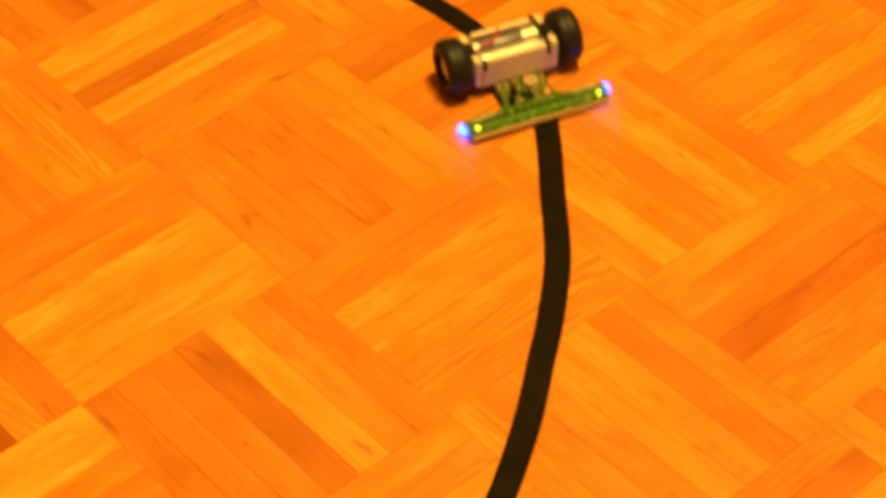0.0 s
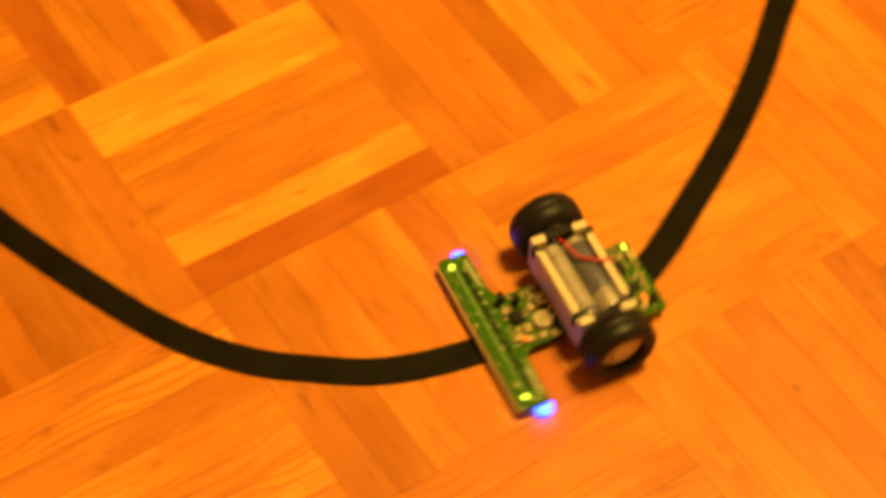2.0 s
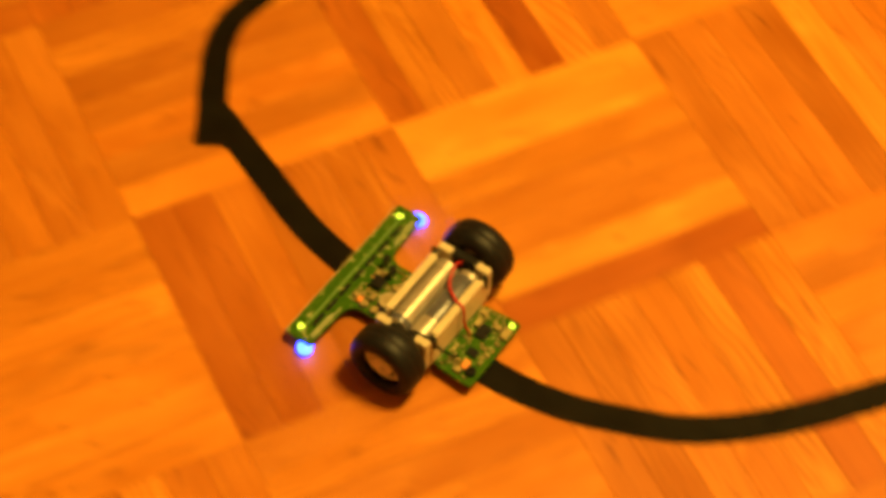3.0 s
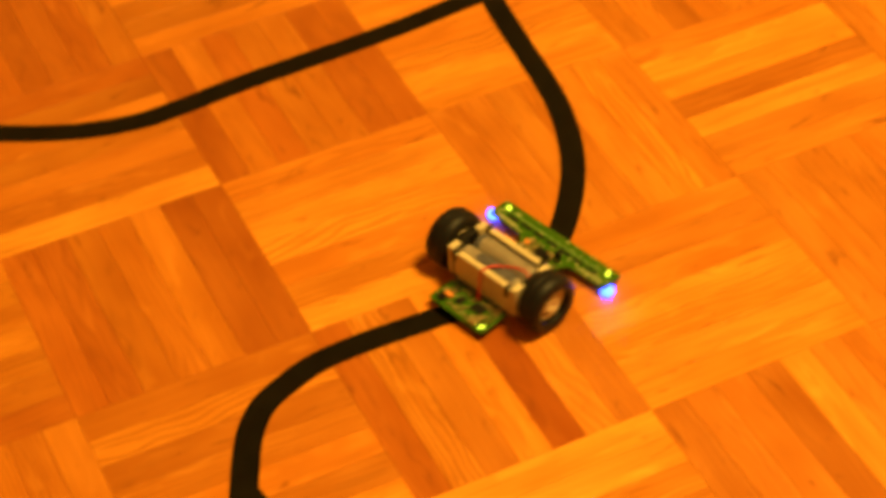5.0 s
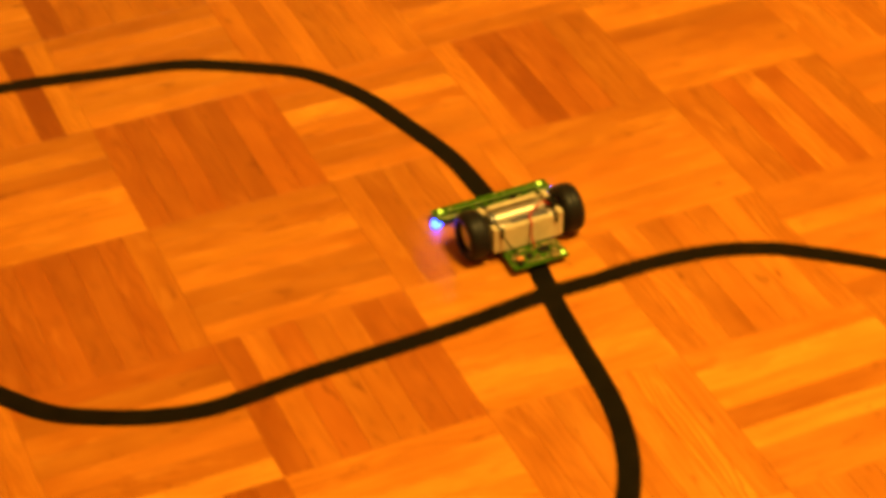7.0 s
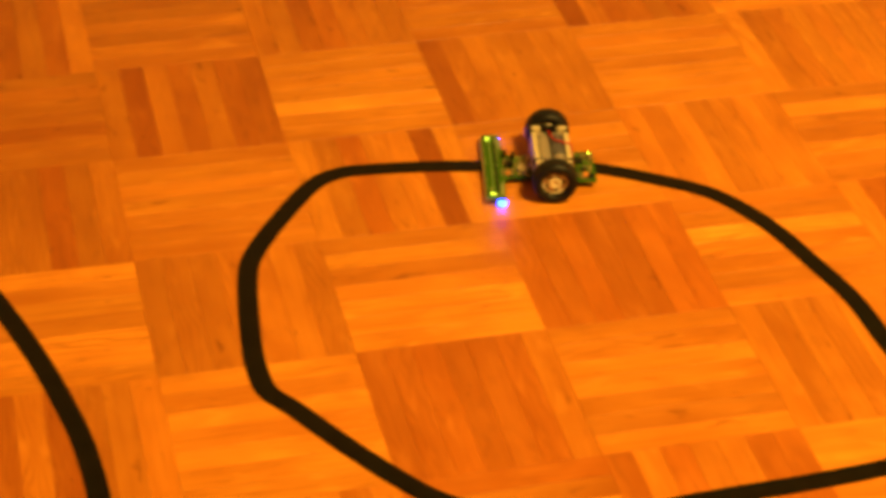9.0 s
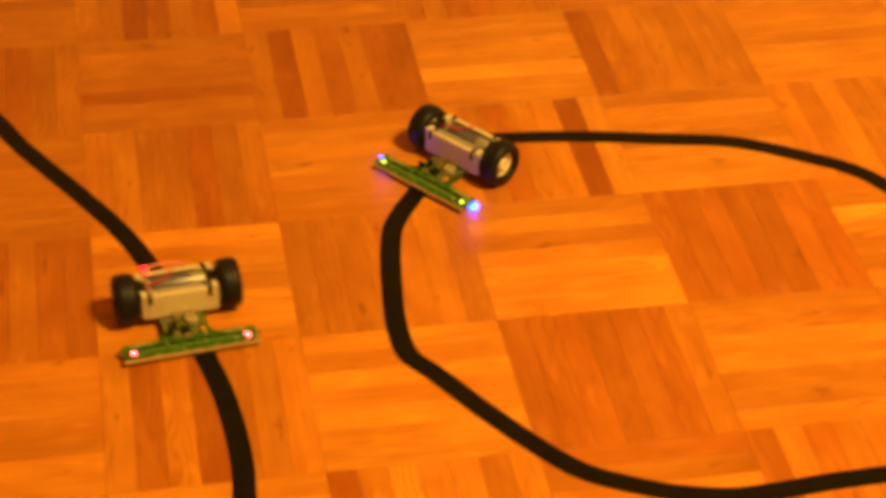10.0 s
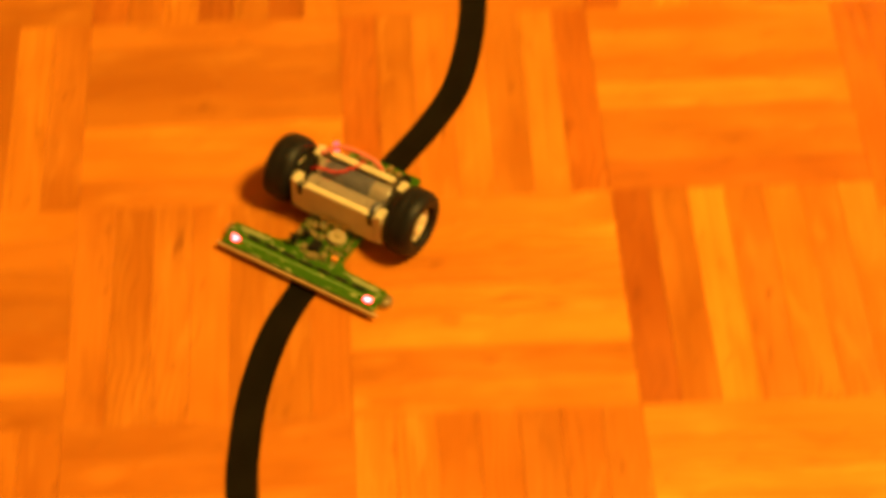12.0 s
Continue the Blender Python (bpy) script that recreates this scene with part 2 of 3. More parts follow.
def tube(points, radius, steps=10):
    line = curve_through(points, radius * 1.5)
    bm = bmesh.new()
    rings = []
    for i, p in enumerate(line):
        along = (line[min(i + 1, len(line) - 1)] - line[max(i - 1, 0)]).normalized()
        side = along.cross(Vector((0.1, 0.2, 1))).normalized()
        over = side.cross(along)
        rings.append([bm.verts.new(p + radius * (side * math.cos(w) + over * math.sin(w)))
                      for w in (2 * math.pi * k / steps for k in range(steps))])
    for a, b in zip(rings, rings[1:]):
        for k in range(steps):
            bm.faces.new((a[k], a[(k + 1) % steps], b[(k + 1) % steps], b[k]))
    bm.faces.new(rings[0])
    bm.faces.new(rings[-1])
    bmesh.ops.recalc_face_normals(bm, faces=bm.faces)
    return bm


# ---- the room's shell ----
HALF = 15  # tiles from the middle to each wall
SIDE = HALF * TILE


def shell(name, x0, x1, y0, y1, z0, z1, mat, label, category):
    ob = new(name, mesh_of(name, boxed(x0, x1, y0, y1, z0, z1), mat))
    return tagged(ob, label, category, kind="structure")


floor = shell("floor", -SIDE, SIDE, -SIDE, SIDE, -0.06, -0.0012, joint_dirt,
              "varnished orange basket-weave mosaic parquet floor of narrow strips", "floor")
ceiling = shell("ceiling", -SIDE, SIDE, -SIDE, SIDE, 2.5, 2.6, plaster, "plain pale plastered ceiling over the room", "ceiling")
shell("wall_north", -SIDE, SIDE, SIDE, SIDE + 0.12, -0.06, 2.6, plaster, "plain pale plastered wall of the room", "wall")
shell("wall_south", -SIDE, SIDE, -SIDE - 0.12, -SIDE, -0.06, 2.6, plaster, "plain pale plastered wall of the room", "wall")
shell("wall_east", SIDE, SIDE + 0.12, -SIDE, SIDE, -0.06, 2.6, plaster, "plain pale plastered wall of the room", "wall")
shell("wall_west", -SIDE - 0.12, -SIDE, -SIDE, SIDE, -0.06, 2.6, plaster, "plain pale plastered wall of the room", "wall")


# ---- the black line of tape ----
def tape_strip(name, points, width, z0, z1, label):
    line = curve_through([(x, y, 0) for x, y in points], 0.005)
    bm = bmesh.new()
    rows = []
    n = len(line)
    for i, p in enumerate(line):
        along = (line[min(i + 1, n - 1)] - line[max(i - 1, 0)]).normalized()
        side = Vector((-along.y, along.x, 0)) * width * 0.5 * (1 + 0.02 * noise.noise(p * 40))
        z = z0 + (z1 - z0) * i / (n - 1)
        rows.append([bm.verts.new((q.x, q.y, h)) for q, h in (
            (p - side, 0.0001), (p - side * 0.985, z), (p + side * 0.985, z), (p + side, 0.0001))])
    for a, b in zip(rows, rows[1:]):
        for k in range(3):
            bm.faces.new((a[k], b[k], b[k + 1], a[k + 1]))
        bm.faces.new((a[3], b[3], b[0], a[0]))
    bm.faces.new(rows[0])
    bm.faces.new(rows[-1])
    bmesh.ops.recalc_face_normals(bm, faces=bm.faces)
    return tagged(new(name, mesh_of(name, bm, tape_vinyl)), label, "line tape", group="black guide line")


LINE_EAST = [(0.5660, 0.0600), (0.5740, 0.0000), (0.5758, -0.0500), (0.5722, -0.1000), (0.5583, -0.1431), (0.5344, -0.1776),
             (0.4985, -0.2208), (0.4594, -0.2674), (0.4196, -0.3035), (0.3898, -0.3268), (0.3521, -0.3561), (0.3068, -0.3857),
             (0.2656, -0.4083), (0.2279, -0.4278), (0.2029, -0.4368), (0.1780, -0.4385), (0.1471, -0.4354), (0.1117, -0.4305),
             (0.0774, -0.4219), (0.0495, -0.4099), (0.0245, -0.3916), (0.0028, -0.3732), (-0.0174, -0.3483),
             (-0.0329, -0.3205), (-0.0470, -0.2862), (-0.0614, -0.2473), (-0.0742, -0.2057), (-0.0809, -0.1603),
             (-0.0869, -0.1182), (-0.0901, -0.1000)]
LINE_NORTH = [(-0.1022, -0.1294), (-0.0916, -0.1087), (-0.0816, -0.0872), (-0.0689, -0.0633), (-0.0527, -0.0454),
             (-0.0325, -0.0352), (-0.0068, -0.0270), (0.0289, -0.0249), (0.0680, -0.0262), (0.1040, -0.0269),
             (0.1383, -0.0245), (0.1619, -0.0128), (0.1852, 0.0064), (0.2049, 0.0298), (0.2208, 0.0541), (0.2333, 0.0799),
             (0.2438, 0.1118), (0.2503, 0.1469), (0.2554, 0.2001), (0.2606, 0.2502), (0.2700, 0.3100), (0.2754, 0.3540),
             (0.2716, 0.4098), (0.2675, 0.4699), (0.2527, 0.5294), (0.2351, 0.5876), (0.2043, 0.6414), (0.1606, 0.6747),
             (0.1052, 0.7055)]
LINE_LOOP = [(0.0452, 0.7191), (-0.0295, 0.7336), (-0.0898, 0.7402), (-0.1208, 0.7401), (-0.1480, 0.7263), (-0.1819, 0.6855),
             (-0.2180, 0.6310), (-0.2305, 0.5905), (-0.2404, 0.5102), (-0.2414, 0.4680), (-0.2372, 0.4433), (-0.2205, 0.4191),
             (-0.1925, 0.3733), (-0.1607, 0.3268), (-0.1350, 0.2960), (-0.1080, 0.2780), (-0.0698, 0.2605), (-0.0300, 0.2508),
             (0.0060, 0.2512), (0.0497, 0.2551), (0.0999, 0.2570), (0.1500, 0.2585), (0.2000, 0.2617), (0.2559, 0.2678),
             (0.3000, 0.2674), (0.3521, 0.2680), (0.4024, 0.2622), (0.4476, 0.2463), (0.4845, 0.2204), (0.5215, 0.1896),
             (0.5528, 0.1565), (0.5660, 0.1100), (0.5740, 0.0600)]
LINE_WEST = [(-1.7500, 0.5500), (-1.7400, 1.0000), (-1.6000, 1.3500), (-1.3000, 1.5000), (-0.9800, 1.4200), (-0.7500, 1.1600),
             (-0.6400, 0.9700), (-0.5645, 0.8454), (-0.5340, 0.7840), (-0.4860, 0.7030), (-0.4525, 0.6412), (-0.4308, 0.5851),
             (-0.4103, 0.5204), (-0.3954, 0.4606), (-0.3856, 0.4101), (-0.3802, 0.3400), (-0.3847, 0.2699), (-0.3904, 0.1899),
             (-0.3960, 0.1396), (-0.4078, 0.0932), (-0.4275, 0.0577), (-0.4548, 0.0199), (-0.4790, -0.0230),
             (-0.5058, -0.0665), (-0.5228, -0.0999), (-0.5343, -0.1388), (-0.5394, -0.1729), (-0.5410, -0.2100),
             (-0.5350, -0.3000), (-0.5100, -0.4000)]
TAPE = 0.0178
tape_strip("line_tape", LINE_EAST, TAPE, 0.0003, 0.0003, "black vinyl tape stuck on the parquet in a wide bend")
tape_strip("line_tape", LINE_NORTH + LINE_LOOP, TAPE, 0.0005, 0.0009, "black vinyl tape laid in a loop that crosses itself")
tape_strip("line_tape", LINE_WEST, TAPE, 0.0003, 0.0003, "black vinyl tape stuck on the parquet in a long curve")

# ---- the robots ----
WHEEL_R, WHEEL_X = 0.0205, 0.0420
BOARD_LOW, BOARD_TOP = 0.0062, 0.0078


def board_outline():
    """An H-shaped board: a long sensor bar in front, a neck, and a wider tail, with filleted corners."""
    half = [(0.0, 0.0600), (0.0505, 0.0600)]
    half += [(0.0505 + 0.002 * math.sin(a), 0.0580 + 0.002 * math.cos(a)) for a in (0.5, 1.1)]
    half += [(0.0525, 0.0450), (0.0515, 0.0435)]
    half += [(0.026, 0.0425)]
    half += [(0.026 - 0.008 * math.sin(a), 0.0345 + 0.008 * math.cos(a)) for a in (0.4, 0.8, 1.2, 1.55)]
    half += [(0.018, 0.010), (0.0195, 0.0), (0.0195, -0.012), (0.0235, -0.019), (0.0245, -0.035)]
    half += [(0.0225 + 0.002 * math.cos(a), -0.039 - 0.002 * math.sin(a)) for a in (0.3, 0.8, 1.3)]
    half += [(0.0, -0.041)]
    return half + [(-x, y) for x, y in reversed(half[1:-1])]


def small_parts(rng, robot, x0, x1, y0, y1, count, avoid):
    """Chips, resistors and capacitors soldered onto one stretch of the board."""
    made = []
    for _ in range(count * 12):
        if len(made) >= count:
            break
        x, y = rng.uniform(x0, x1), rng.uniform(y0, y1)
        if any(abs(x - a) < c and abs(y - b) < d for a, b, c, d in avoid + made):
            continue
        kind = rng.choice(["resistor", "resistor", "resistor", "capacitor", "capacitor", "chip", "chip", "solder_pad", "via"])
        w, d, h = {"resistor": (0.0011, 0.0006, 0.0006), "capacitor": (0.0013, 0.0009, 0.0012), "chip": (0.0018, 0.0022, 0.0016),
                   "solder_pad": (0.0014, 0.0009, 0.0004), "via": (0.0008, 0.0008, 0.0009)}[kind]
        if rng.random() < 0.5:
            w, d = d, w
        bm = boxed(x - w, x + w, y - d, y + d, BOARD_TOP, BOARD_TOP + h, bevel=0.0002, segments=1)
        if kind not in ("solder_pad", "via"):
            for s in (-1, 1):
                if w > d:
                    box(bm, x + s * w - 0.0004, x + s * w + 0.0004, y - d * 0.9, y + d * 0.9, BOARD_TOP, BOARD_TOP + h * 0.6)
                else:
                    box(bm, x - w * 0.9, x + w * 0.9, y + s * d - 0.0004, y + s * d + 0.0004, BOARD_TOP, BOARD_TOP + h * 0.6)
        mats = {"resistor": black_plastic, "capacitor": tan_ceramic, "chip": black_plastic, "solder_pad": solder, "via": brass}
        ob = part(kind, bm, [mats[kind], solder], robot)
        for f in list(ob.data.polygons)[(26 if kind not in ("solder_pad", "via") else 99):]:
            f.material_index = 1
        made.append((x, y, w + 0.0010, d + 0.0010))


def line_robot(label, side_light, tip_light, tail_light, seed, tail_x):
    rng = random.Random(seed)
    robot = tagged(new("line_following_robot"), label, "toy robot", group="line-following robots")
    robot.empty_display_size = 0.02
    part("circuit_board", slab(board_outline(), BOARD_LOW, BOARD_TOP), pcb, robot, "green H-shaped circuit board")
    # pale line painting the board's sheen, and bare pads on the sensor bar
    part("sheen_line", boxed(-0.049, 0.049, 0.0528, 0.0538, BOARD_TOP, BOARD_TOP + 0.0002), pale_sheen, robot, "thin pale green line for the board's sheen")
    reach = 0.0512 if side_light else 0.0542
    part("edge_strip", boxed(-reach, reach, 0.0590, 0.0615, 0.0034, BOARD_LOW - 0.0001, bevel=0.0003), skirt_plastic, robot,
         "cream strip under the front edge")
    for k in range(7):
        x = -0.036 + 0.012 * k
        part("resistor_pack", boxed(x - 0.0052, x + 0.0044, 0.0486, 0.0508, BOARD_TOP, BOARD_TOP + 0.0010, bevel=0.0002, segments=1), black_plastic, robot,
             "flat black resistor pack")
    for s in (-1, 1):
        part("bare_pad", slab([(s * 0.026, 0.0440), (s * 0.048, 0.0448), (s * 0.047, 0.0475), (s * 0.030, 0.0468)], BOARD_TOP, BOARD_TOP + 0.0002),
             cream_ink, robot, "cream unmasked pad")
        # lamps at the bar's tips
        part("side_lamp", turned([(0.0006, 0.0020), (0.0010, 0.0034), (0.0022, 0.0043), (0.0042, 0.0043), (0.0056, 0.0034), (0.0060, 0.0014)], "Z", 18,
                                 (s * 0.0526, 0.0468, 0)), side_light or clear_lens, robot,
             "blue lamp at the bar's tip" if side_light else "unlit clear lamp", True)
        part("tip_lamp", boxed(s * 0.0455 - 0.0014, s * 0.0455 + 0.0014, 0.0532, 0.0562, BOARD_TOP, BOARD_TOP + 0.0013, bevel=0.0005), tip_light, robot,
             "lit signal lamp")
        if not side_light:
            # glowing plate added around each tip lamp as its red halo
            part("lamp_halo", boxed(s * 0.0455 - 0.0024, s * 0.0455 + 0.0024, 0.0524, 0.0570, BOARD_TOP, BOARD_TOP + 0.0006, bevel=0.0002), red_halo_glow, robot,
                 "red glowing plate for the lamp's halo")
        for k in range(3):
            part("line_sensor", boxed(s * (0.006 + 0.011 * k) - 0.0018, s * (0.006 + 0.011 * k) + 0.0018, 0.0540, 0.0585, 0.0034, BOARD_LOW, bevel=0.0003),
                 black_plastic, robot)
    part("glide", turned([(0.0002, 0.0004), (0.0009, 0.0022), (0.0035, 0.0032), (BOARD_LOW, 0.0032)], "Z", 16, (0, 0.036, 0)), black_plastic, robot, "", True)
    # battery holder: a floor, two tall walls with rolled lips, corner posts with clips between them
    holder = part("battery_holder", boxed(-0.0305, 0.0305, -0.0160, 0.0160, 0.0085, 0.0110, bevel=0.0006), holder_plastic, robot,
                  "cream plastic holder with two open cells")
    for s in (-1, 1):
        part("side_wall", boxed(-0.0262, 0.0262, s * 0.0157 - 0.0012, s * 0.0157 + 0.0012, 0.0090, 0.0302, bevel=0.0006), holder_plastic, holder)
        part("lip", boxed(-0.0212, 0.0212, s * 0.0146 - 0.0022, s * 0.0146 + 0.0022, 0.0298, 0.0314, bevel=0.0007), holder_plastic, holder)
        for q in (-1, 1):
            part("corner_post", boxed(s * 0.0286 - 0.0024, s * 0.0286 + 0.0024, q * 0.0122 - 0.0042, q * 0.0122 + 0.0042, 0.0100, 0.0322, bevel=0.0009),
                 holder_plastic, holder)
            part("clip", boxed(s * 0.0240 - 0.0013, s * 0.0240 + 0.0013, q * 0.0164 - 0.0018, q * 0.0164 + 0.0018, 0.0240, 0.0322, bevel=0.0004),
                 black_plastic, holder)
        # black block filling the gap between the corner posts
        part("gap_block", boxed(s * 0.0304 - 0.0030, s * 0.0304 + 0.0030, -0.0074, 0.0074, 0.0100, 0.0316, bevel=0.0004), black_plastic, holder,
             "black block between the posts")
    # two cells side by side, opposite ways round
    for s in (-1, 1):
        cell = part("battery", turned([(-0.0245 * s, 0.0061), (-0.0244 * s, 0.0066), (-0.0240 * s, 0.0069), (-0.0236 * s, 0.0069), (0.0231 * s, 0.0069), (0.0235 * s, 0.0069),
                                       (0.0239 * s, 0.0066), (0.0240 * s, 0.0060)], "X", 36, (0, s * 0.0070, 0.0228)), steel, robot,
                    "shiny round battery cell", True)
        part("terminal", turned([(0.0238 * s, 0.0026), (0.0258 * s, 0.0024)], "X", 14, (0, s * 0.0070, 0.0228)), steel, cell)
        part("band", turned([(-0.0120, 0.0070), (-0.0116, 0.0071), (0.0201, 0.0071), (0.0205, 0.0070)] if s < 0 else
                            [(-0.0238, 0.0070), (-0.0234, 0.0071), (-0.0204, 0.0071), (-0.0200, 0.0070)], "X", 36, (0, s * 0.0070, 0.0228)),
             cell_wrap, cell, "dark printed band", True)
    # motors beneath the end blocks, wheels on their shafts
    wheels = []
    for s in (-1, 1):
        part("motor", turned([(s * 0.012, 0.0060), (s * 0.013, 0.0066), (s * 0.031, 0.0066), (s * 0.032, 0.0050)], "X", 20, (0, 0.0, 0.0205 - 0.006)),
             steel, robot, "", True)
        hub = part("wheel", turned([(-0.0085 * s, 0.0118), (0.0040 * s, 0.0118), (0.0046 * s, 0.0108), (0.0020 * s, 0.0101),
                                    (0.0018 * s, 0.0064), (0.0056 * s, 0.0060), (0.0062 * s, 0.0050), (0.0062 * s, 0.0020), (0.0050 * s, 0.0016)], "X", 36), hub_plastic, robot,
                   "black rubber wheel with a cream hub", True)
        part("tyre", turned([(-0.0086 * s, 0.0118), (-0.0090 * s, 0.0150), (-0.0086 * s, 0.0174), (-0.0074 * s, 0.0191), (-0.0054 * s, 0.0201), (-0.0028 * s, 0.0205),
                             (-0.0010 * s, 0.0206), (-0.0006 * s, 0.0204), (0.0006 * s, 0.0204), (0.0010 * s, 0.0206), (0.0028 * s, 0.0205), (0.0054 * s, 0.0201),
                             (0.0074 * s, 0.0191), (0.0086 * s, 0.0174), (0.0089 * s, 0.0150), (0.0084 * s, 0.0128), (0.0066 * s, 0.0118)], "X", 48, closed=False),
             rubber, hub, "", True)
        for k in range(5):
            w = 2 * math.pi * k / 5
            part("spoke", boxed(s * 0.0022 - 0.0008, s * 0.0022 + 0.0008, 0.0083 * math.cos(w) - 0.0013, 0.0083 * math.cos(w) + 0.0013,
                                0.0083 * math.sin(w) - 0.0013, 0.0083 * math.sin(w) + 0.0013, bevel=0.0003, segments=1), black_plastic, hub)
        hub.location = (s * WHEEL_X, 0, WHEEL_R)
        wheels.append(hub)
    # red and dark leads from the holder to the tail
    part("wire", tube([(0.0270, 0.001, 0.0285), (0.021, 0.001, 0.0325), (0.010, -0.003, 0.0312), (0.003, -0.0115, 0.0322), (0.0015, -0.0178, 0.0305),
                       (0.001, -0.0195, 0.0180), (0.003, -0.0225, BOARD_TOP)], 0.0008), red_insulation, robot, "thin red wire", True)
    part("wire", tube([(-0.0280, -0.001, 0.0290), (-0.0255, -0.004, 0.0300), (-0.0245, -0.0150, 0.0310), (-0.0225, -0.0195, 0.0230), (-0.016, -0.0225, 0.0120), (-0.012, -0.0250, BOARD_TOP)],
                      0.0007), black_plastic, robot, "thin black wire", True)
    for x, bow in ((-0.0045, 0.003), (0.0005, 0.0045), (0.0052, 0.0025), (-0.0095, 0.002)):
        part("lead", tube([(x, 0.0165, 0.0125), (x + 0.001, 0.0178 + bow * 0.5, 0.0150), (x + 0.0016, 0.0185 + bow, 0.0128), (x + 0.0008, 0.0205 + bow, BOARD_TOP)],
                          0.0006, 6), brass, robot, "thin bare golden wire", True)
    # trimmer and coil on the neck
    trimmer = part("trimmer", turned([(BOARD_TOP, 0.0054), (0.0112, 0.0054), (0.0116, 0.0050), (0.0116, 0.0030), (0.0112, 0.0028), (0.0112, 0.0006)], "Z", 28,
                                     (-0.0062, 0.0252, 0)), trimmer_case, robot, "round tan trimmer")
    rotor = boxed(-0.0086, -0.0038, 0.0247, 0.0257, 0.0111, 0.0118, bevel=0.0001, segments=1)
    part("rotor_slot", box(rotor, -0.0067, -0.0057, 0.0230, 0.0274, 0.0111, 0.0117, bevel=0.0001, segments=1), solder, trimmer, "cross-shaped metal slot")
    # two upright transistors behind the bar, on three legs each
    for x, y, lean in ((0.0125, 0.0405, 0.0012), (0.0105, 0.0335, -0.0008)):
        case = [(x + 0.0024 * math.cos(a), y + 0.0024 * math.sin(a)) for a in (math.pi * k / 8 for k in range(9))]
        can = slab([(x + 0.0024, y - 0.0010), *case, (x - 0.0024, y - 0.0010)], 0.0105, 0.0158)
        bmesh.ops.translate(can, vec=(lean, 0, 0), verts=can.verts)
        transistor = part("transistor", can, black_plastic, robot, "upright black transistor")
        for k in (-1, 0, 1):
            part("transistor_leg", boxed(x + lean + k * 0.0013 - 0.0002, x + lean + k * 0.0013 + 0.0002, y - 0.0002, y + 0.0002, BOARD_TOP, 0.0106), solder, transistor)
    part("coil", turned([(BOARD_TOP, 0.0026), (0.0120, 0.0026), (0.0132, 0.0020), (0.0137, 0.0009)], "Z", 20, (0.0052, 0.0228, 0)),
         clear_lens, robot, "round clear lamp", True)
    part("chip", boxed(-0.0025, 0.0045, 0.0335, 0.0405, BOARD_TOP, BOARD_TOP + 0.0036, bevel=0.0002), black_plastic, robot, "square black chip")
    part("chip", boxed(-0.0085, -0.0035, -0.0330, -0.0265, BOARD_TOP, BOARD_TOP + 0.0014, bevel=0.0002), black_plastic, robot, "square black chip")
    part("tantalum", boxed(-0.0175, -0.0120, -0.0330, -0.0295, BOARD_TOP, BOARD_TOP + 0.0024, bevel=0.0004), orange_case, robot, "orange capacitor")
    part("tantalum", boxed(-0.0150, -0.0115, 0.0375, 0.0405, BOARD_TOP, BOARD_TOP + 0.0022, bevel=0.0004), orange_case, robot, "orange capacitor")
    part("chip", boxed(0.0035, 0.0125, -0.0305, -0.0235, BOARD_TOP, BOARD_TOP + 0.0018, bevel=0.0002), black_plastic, robot, "square black chip")
    part("round_coil", turned([(BOARD_TOP, 0.0030), (0.0098, 0.0030), (0.0102, 0.0026), (0.0102, 0.0015), (0.0090, 0.0014)], "Z", 20, (-0.0168, -0.0360, 0)),
         black_plastic, robot, "round dark coil")
    for k in range(4):
        part("pin", boxed(0.0196, 0.0226, -0.0225 - 0.0030 * k - 0.0005, -0.0225 - 0.0030 * k + 0.0005, BOARD_TOP, BOARD_TOP + 0.0016, bevel=0.0002, segments=1), solder, robot,
             "short tinned pin")
    part("power_switch", boxed(0.0100, 0.0175, -0.0400, -0.0355, BOARD_TOP, BOARD_TOP + 0.0026, bevel=0.0003), solder, robot, "small metal switch")
    if side_light:
        part("tail_lamp", boxed(tail_x - 0.0012, tail_x + 0.0012, -0.0385, -0.0360, BOARD_TOP, BOARD_TOP + 0.0014, bevel=0.0004), tail_light, robot,
             "lit signal lamp")
    else:
        for q in (-1, 1):
            part("lamp_leg", boxed(tail_x + q * 0.0010 - 0.0003, tail_x + q * 0.0010 + 0.0003, -0.0205, -0.0199, BOARD_TOP, 0.0242), solder, robot)
        part("tail_lamp", turned([(0.0240, 0.0018), (0.0318, 0.0018), (0.0334, 0.0016), (0.0340, 0.0007)], "Z", 14, (tail_x, -0.0202, 0)), tail_light, robot,
             "lit red lamp", True)
        # wire loop added along the holder, its pink standing for the lamp's glow
        part("wire", tube([(0.0262, -0.0100, 0.0318), (0.0200, -0.0172, 0.0345), (0.0110, -0.0192, 0.0352), (0.0020, -0.0198, 0.0346), (-0.0070, -0.0194, 0.0330),
                           (-0.0100, -0.0205, 0.0240), (-0.0105, -0.0230, BOARD_TOP)], 0.0013), pink_lit_insulation, robot, "loose wire coloured pink for the red lamp's glow", True)
    small_parts(rng, robot, -0.016, 0.016, 0.0185, 0.0440, 40, [(-0.0062, 0.0252, 0.0072, 0.0072), (0.0052, 0.0228, 0.004, 0.004), (0.013, 0.0405, 0.004, 0.004), (0.010, 0.0335, 0.004, 0.004),
                                                               (0.0010, 0.0370, 0.0050, 0.0050), (-0.0132, 0.039, 0.0035, 0.003)])
